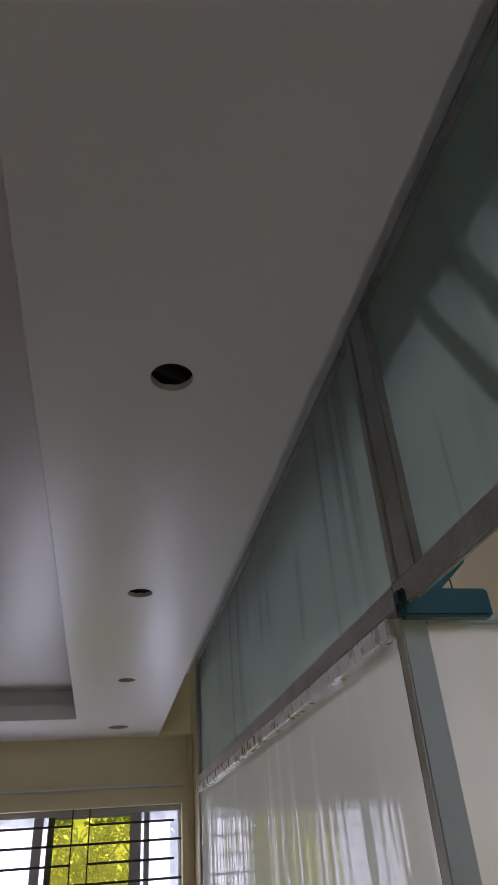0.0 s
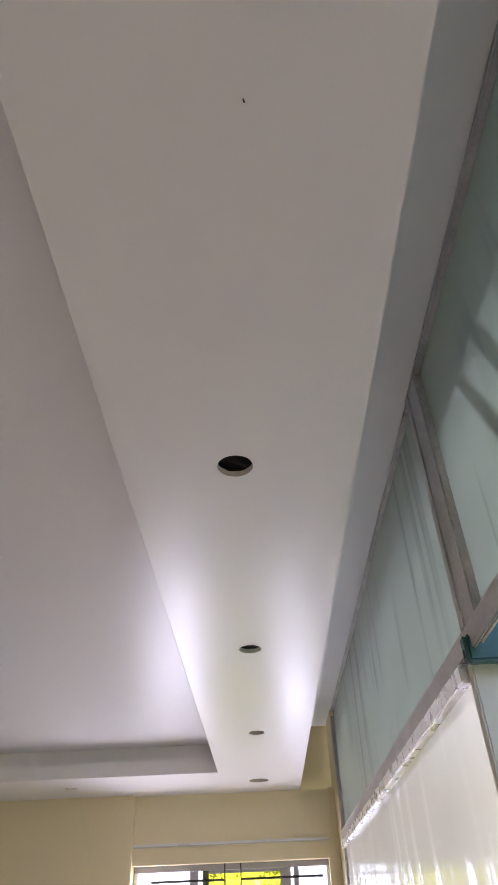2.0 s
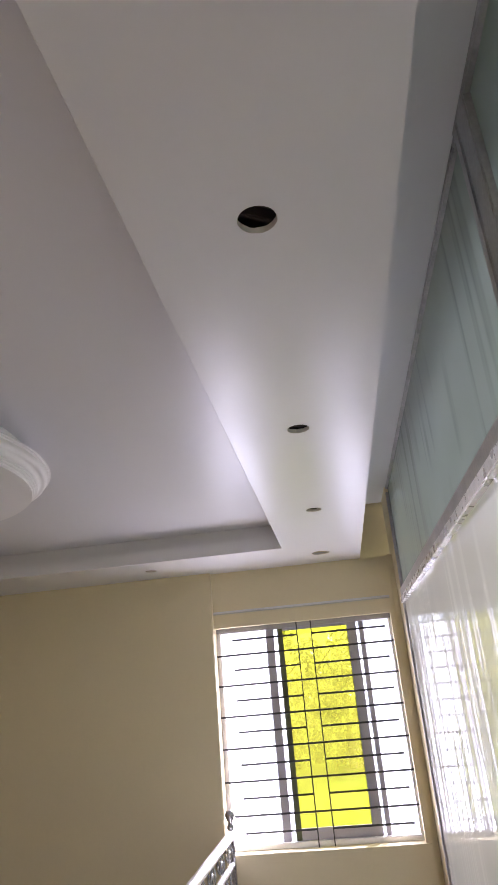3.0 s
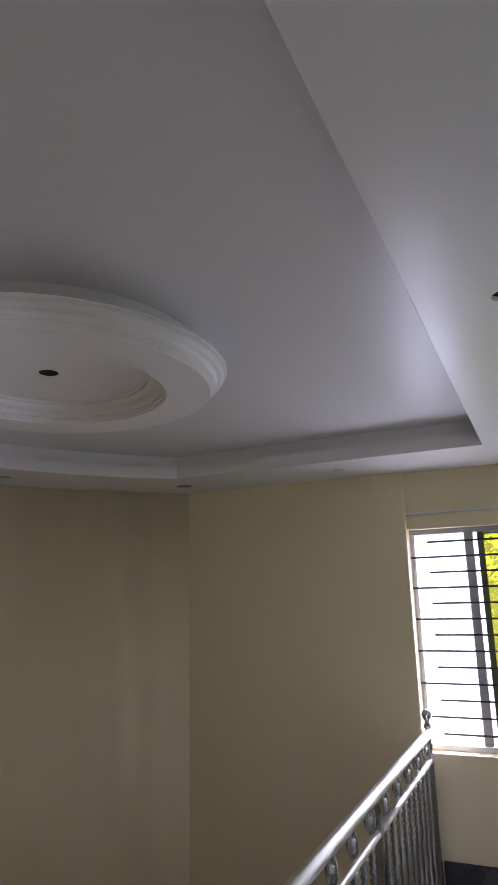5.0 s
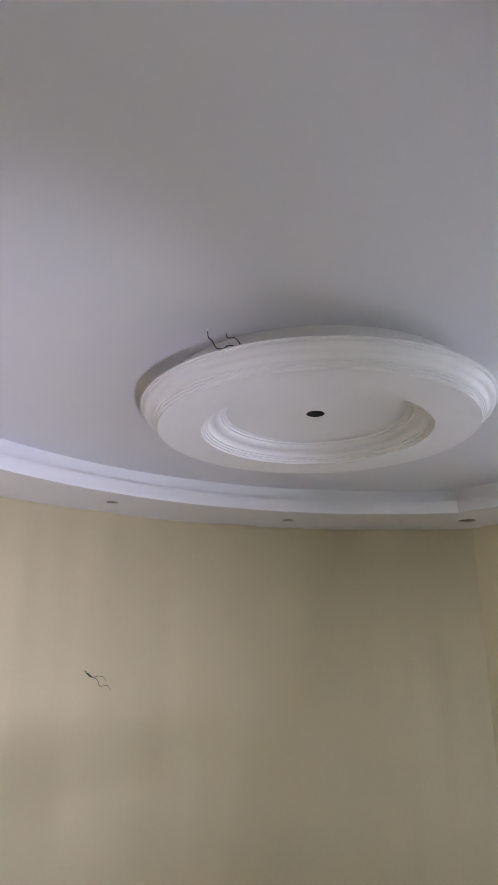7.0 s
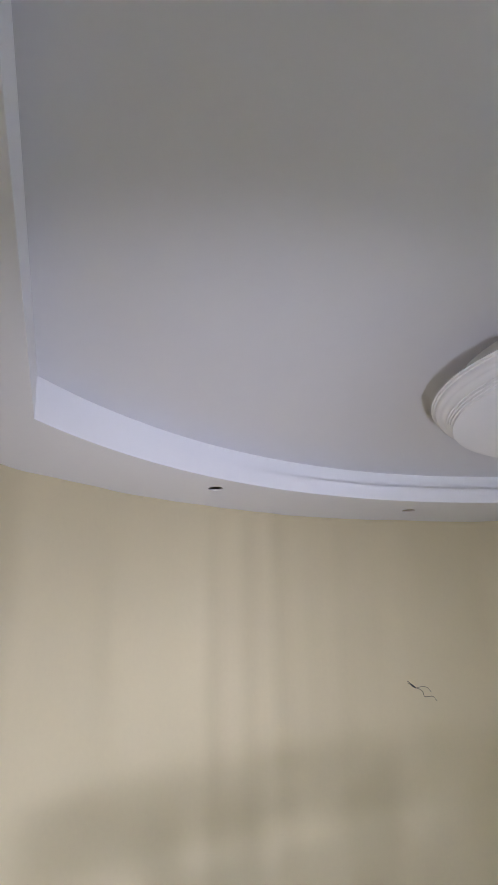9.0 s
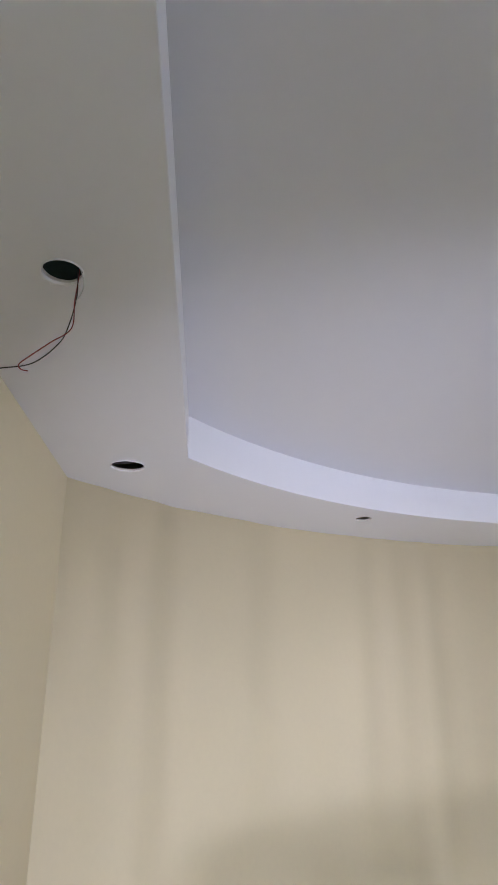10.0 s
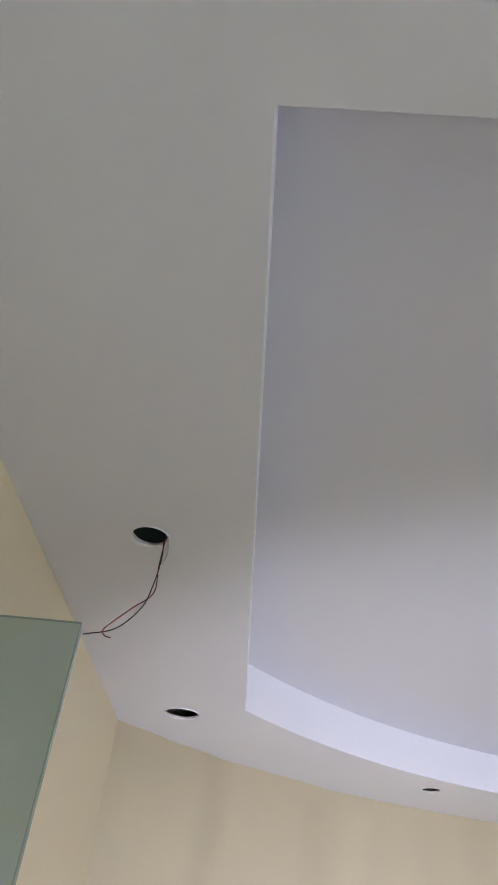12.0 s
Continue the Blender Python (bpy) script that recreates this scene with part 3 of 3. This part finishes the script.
def balustrade():
    ob = thing("stair_railing", "wrought iron landing railing with polished steel handrails", "railing")
    x, y0, y1 = -0.722, 0.9, 5.445
    top, mid = 1.06, 0.856
    part("handrail", tube([(x, y0, top - 0.035), (x, y1 + 0.03, top - 0.035)], 0.029, 16), STEEL, ob, "polished steel handrail", smooth=True)
    posts = [y1 - 1.43 * i for i in range(4)]
    for i, py in enumerate(posts):
        part("post", box(x - 0.02, x + 0.02, py - 0.02, py + 0.02, 0, top - 0.05, 0.003), IRON, ob)
        if i + 1 < len(posts):
            part("middle_rail", tube([(x, posts[i + 1] + 0.022, mid), (x, py - 0.022, mid)], 0.018, 12), STEEL, ob, "polished steel lower rail", smooth=True)
            part("bottom_rail", box(x - 0.012, x + 0.012, posts[i + 1] + 0.02, py - 0.02, 0.08, 0.105, 0.002), IRON, ob)
    part("finial", lathe([(0, top + dz) for dz in (0.118,)] + [(q, top + dz) for q, dz in ((0.02, 0.113), (0.034, 0.093), (0.036, 0.078), (0.026, 0.053), (0.013, 0.043), (0.013, 0.028), (0.024, 0.018), (0.026, 0.003), (0.015, -0.012))] + [(0, top - 0.03)], 20, (x, y1)), IRON, ob, "dark ball finial", smooth=True)
    bead = []
    for i in range(45):
        z = 0.105 + i * (mid - 0.12) / 44
        bead.append((0.010 if i % 2 else 0.019, z))
    bal = None
    oval = None
    for i in range(len(posts) - 1):
        n = 10
        for k in range(1, n):
            py = posts[i + 1] + (posts[i] - posts[i + 1]) * k / n
            if bal is None:
                bal = part("baluster", lathe([(0, bead[0][1])] + bead + [(0, bead[-1][1])], 8, (0, 0)), IRON, ob, smooth=True)
                bal.location = (x, py, 0)
            else:
                o = new("baluster", bal.data)
                o.parent, o.location = ob, (x, py, 0)
            if k % 2 == 0:
                continue
            if oval is None:
                pts = [(0, 0.022 * math.cos(a), 0.056 * math.sin(a)) for a in (math.tau * q / 20 for q in range(20))]
                b2 = tube(pts, 0.0065, 6, closed=True)
                pts = [(0.022 * math.cos(a), 0, 0.056 * math.sin(a)) for a in (math.tau * q / 20 for q in range(20))]
                oval = part("oval", tube(pts, 0.0065, 6, b2, True), IRON, ob, smooth=True)
                oval.location = (x, py, 0.95)
                ball = part("ball", lathe([(0, -0.017), (0.010, -0.013), (0.015, -0.005), (0.015, 0.005), (0.010, 0.013), (0, 0.017)], 10), STEEL, ob, "bright steel ball", smooth=True)
                ball.location = (x, py, 0.95)
            else:
                for name, data in (("oval", oval.data), ("ball", ball.data)):
                    o = new(name, data)
                    o.parent, o.location = ob, (x, py, 0.95)
    return ob


balustrade()

# ---- green glass panel on the south wall ----
panel = thing("glass_panel", "green frosted glass panel standing out from the cream wall", "glass panel")
part("pane", box(-0.652, -0.644, Y_SOUTH + 0.001, 0.368, 0.0, 2.392), GLASS_GREEN, panel)
part("top_edge", box(-0.6525, -0.6435, Y_SOUTH + 0.001, 0.368, 2.392, 2.395, 0.0008), GLASS_EDGE, panel, "dark green polished glass edge")
part("side_edge", box(-0.6525, -0.6435, 0.368, 0.3705, 0.0, 2.395, 0.0008), GLASS_EDGE, panel, "dark green polished glass edge")

# ---- torn rims and timber seen in the cut-outs ----


def torn_rim(hole, size):
    hx, hy = HOLES[hole]
    ob = thing("torn_board_rim", "ragged white paper edge round a ceiling cut-out", "board edge")
    rnd = random.Random(hole)
    bm = bmesh.new()
    loops = []
    for dr, dz in ((0.0, 0.002), (0.004, -0.004), (0.010, -0.0045), (0.014, -0.0003)):
        loop = []
        for i in range(48):
            a = math.tau * i / 48
            w = 0.15 + 1.1 * max(0.0, math.cos(a - radians(200))) * (0.7 + 0.8 * noise.noise((hx * 3, i * 0.8, hy)))
            q = size + 0.001 + dr * w
            loop.append(bm.verts.new((hx + q * math.cos(a), hy + q * math.sin(a), H + dz)))
        loops.append(loop)
    for p, q in zip(loops, loops[1:]):
        skirt(bm, p, q)
    bmesh.ops.recalc_face_normals(bm, faces=bm.faces)
    part("paper_edge", bm, RING, ob, smooth=True)


torn_rim(9, 0.064)
torn_rim(10, 0.041)
batten = thing("ceiling_batten", "rough brown timber batten above the ceiling boards", "batten", "battens above the boards")
part("timber", box(-0.09, 0.09, -0.006, 0.006, 0, 0.03, 0.002), TIMBER, batten)
batten.matrix_world = pose(0.141, 1.569, H + 0.0205, 0, 0, 32)
for hx, hy, turn in ((-2.417, 0.347, 75), (0.123, 2.72, 5), (0.122, 3.92, 8)):
    copy_thing(batten, pose(hx, hy, H + 0.0205, 0, 0, turn))

# ---- nail left in the soffit ----
nail = thing("nail", "tiny dark nail tip poking out of the ceiling board", "nail")
part("shank", tube([(0.168, 0.724, H + 0.004), (0.17, 0.726, H - 0.006)], 0.0011, 6), WIRE_BLACK, nail)

# ---- loose wires ----


def wires(name, label, strands, at=(0, 0, 0)):
    ob = thing(name, label, "wires")
    for pts, mat, r in strands:
        part("strand", tube(smooth_path([Vector(p) + Vector(at) for p in pts]), r, 6), mat, ob, smooth=True)
    return ob


wires("hanging_cable", "dark twin cable bent out of a ceiling cut-out", [
    ([(0.13, 0.345, H + 0.03), (0.125, 0.352, H - 0.01), (0.105, 0.375, H - 0.05), (0.066, 0.405, H - 0.09), (0.053, 0.416, H - 0.14), (0.0455, 0.457, H - 0.2)], WIRE_BLACK, 0.0024)])
wires("hanging_wires", "thin red, white and black wires hanging from a ceiling cut-out", [
    ([(-1.10, 0.415, H + 0.03), (-1.10, 0.422, 2.80), (-1.095, 0.427, 2.735), (-1.08, 0.420, 2.655), (-1.05, 0.412, 2.60), (-1.02, 0.378, 2.543), (-0.98, 0.33, 2.510)], WIRE_BLACK, 0.0012),
    ([(-1.11, 0.420, H + 0.03), (-1.105, 0.425, 2.80), (-1.09, 0.425, 2.72), (-1.075, 0.428, 2.65), (-1.045, 0.398, 2.60), (-1.02, 0.372, 2.558), (-1.0, 0.36, 2.53), (-0.99, 0.368, 2.515), (-0.99, 0.38, 2.512)], WIRE_RED, 0.0012),
    ([(-1.10, 0.41, H + 0.03), (-1.10, 0.43, 2.80), (-1.10, 0.437, 2.76), (-1.09, 0.428, 2.72)], WIRE_WHITE, 0.0012)], (0.005, -0.048, 0))
wires("ring_wires", "bare wire ends poking out above the plaster ring", [
    ([(-1.417, 1.957, 2.912), (-1.45, 1.985, 2.91), (-1.462, 2.012, 2.908), (-1.487, 2.048, 2.903), (-1.478, 2.07, 2.903), (-1.45, 2.075, 2.907), (-1.44, 2.097, 2.904), (-1.46, 2.13, 2.893)], WIRE_BLACK, 0.0019),
    ([(-1.40, 2.02, 2.917), (-1.413, 2.04, 2.911), (-1.40, 2.062, 2.912), (-1.415, 2.095, 2.907), (-1.44, 2.14, 2.892)], WIRE_BLACK, 0.0019),
    ([(-1.408, 1.945, 2.915), (-1.417, 1.957, 2.912)], WIRE_WHITE, 0.0034),
    ([(-1.396, 2.012, 2.921), (-1.40, 2.02, 2.917)], WIRE_WHITE, 0.003)])
wires("wall_wires", "short dark wire tails sticking out of the curved wall", [
    ([(-3.66, 2.775, 1.868), (-3.61, 2.775, 1.862), (-3.60, 2.80, 1.832), (-3.60, 2.83, 1.822), (-3.60, 2.86, 1.805), (-3.60, 2.875, 1.772), (-3.60, 2.93, 1.772), (-3.60, 2.955, 1.745)], WIRE_BLACK, 0.0017),
    ([(-3.66, 2.775, 1.86), (-3.61, 2.78, 1.85), (-3.60, 2.81, 1.826), (-3.60, 2.86, 1.832), (-3.60, 2.90, 1.824), (-3.60, 2.92, 1.80)], WIRE_BLACK, 0.0014),
    ([(-3.64, 2.79, 1.85), (-3.61, 2.795, 1.845), (-3.60, 2.815, 1.825)], WIRE_BLACK, 0.004)], (-0.25, 0.10, -0.105))

# ---- outdoors ----
tagged(part("ground", box(-600, 600, -600, 600, DOWN - 0.5, DOWN - 0.3), GRASS), "sunlit green lawn around the house", "ground", kind="structure")
tagged(part("road", box(-200, 200, 34, 40, DOWN - 0.3, DOWN - 0.28), ROADM), "pale road beyond the lawn", "road", kind="structure")
tagged(part("balcony_floor", box(X_GLASS + 0.06, 2.3, -0.6, 6.2, -0.16, -0.02), SKIRT), "dark tiled balcony outside the partition", "balcony", kind="structure")
wall("wall_balcony", box(2.3, 2.45, -0.6, 6.2, DOWN, 4.8), "ochre rendered wall at the far side of the balcony", OCHRE)
# unseen eave and struts, added to shape sun and shade on the upper panes
canopy = thing("canopy", "unseen concrete eave and steel struts added to cast shade on the upper panes", "canopy")
part("slab", box(0.72, 1.50, -0.6, 6.2, 5.0, 5.12, 0.004), CONCRETE, canopy)
part("upper_wall", box(0.60, 0.72, -0.6, 6.2, 3.43, 5.0), CONCRETE, canopy)
part("strut_rail", box(0.765, 0.795, 1.2, 2.0, 3.29, 3.31), BARS, canopy)
for ends in (((1.71, 3.25), (1.56, 2.90)), ((1.55, 3.25), (1.455, 2.93))):
    part("strut", tube([(0.78, y, z) for y, z in ends], 0.017, 8), BARS, canopy)
part("strut", tube([(0.78, 1.405, 3.29), (0.78, 1.405, 2.95)], 0.006, 8), BARS, canopy)



def tree(x, y, height, seed):
    rnd = random.Random(seed)
    ob = thing("tree", "broad sunlit leafy garden tree", "tree", "trees beyond the lawn")
    z = DOWN - 0.3
    bm = lathe([(0.32, 0), (0.22, height * 0.25), (0.14, height * 0.5), (0.04, height * 0.8), (0, height * 0.82)], 10)
    for k in range(6):
        a = math.tau * k / 6 + rnd.random()
        h0 = height * (0.3 + 0.06 * k)
        tube([(0, 0, h0), (math.cos(a) * 1.2, math.sin(a) * 1.2, h0 + 1.2), (math.cos(a) * 2.4, math.sin(a) * 2.4, h0 + 2.2)], 0.07, 5, bm)
    part("trunk", bm, BARK, ob)
    verts, faces = [], []
    blobs = []
    for k in range(34):
        a, r, h = rnd.random() * math.tau, 3.2 * math.sqrt(rnd.random()), height * (0.04 + 0.92 * rnd.random())
        r *= 1.15 - 0.6 * abs(h / height - 0.5)
        blobs.append((r * math.cos(a), r * math.sin(a), h, 0.7 + 0.7 * rnd.random()))
    for bx, by, bz, br in blobs:
        for k in range(75):
            d = Vector((rnd.gauss(0, 1), rnd.gauss(0, 1), rnd.gauss(0, 0.8))).normalized() * br * (0.6 + 0.5 * rnd.random())
            c = Vector((bx, by, bz)) + d
            u = Vector((rnd.gauss(0, 1), rnd.gauss(0, 1), rnd.gauss(0, 1))).normalized()
            w = u.orthogonal().normalized()
            s = 0.14 + 0.14 * rnd.random()
            i = len(verts)
            verts += [tuple(c + s * u), tuple(c + 0.6 * s * w), tuple(c - s * u), tuple(c - 0.6 * s * w)]
            faces.append((i, i + 1, i + 2, i + 3))
    me = bpy.data.meshes.new("crown")
    me.from_pydata(verts, [], faces)
    me.materials.append(LEAF)
    crown = new("crown", me)
    crown.parent = ob
    ob.location = (x, y, z)
    return ob


for i in range(14):
    tree(-24 + 3.0 * i + random.uniform(-0.8, 0.8), 52 + random.uniform(-3, 3), random.uniform(7.5, 10.5), i)
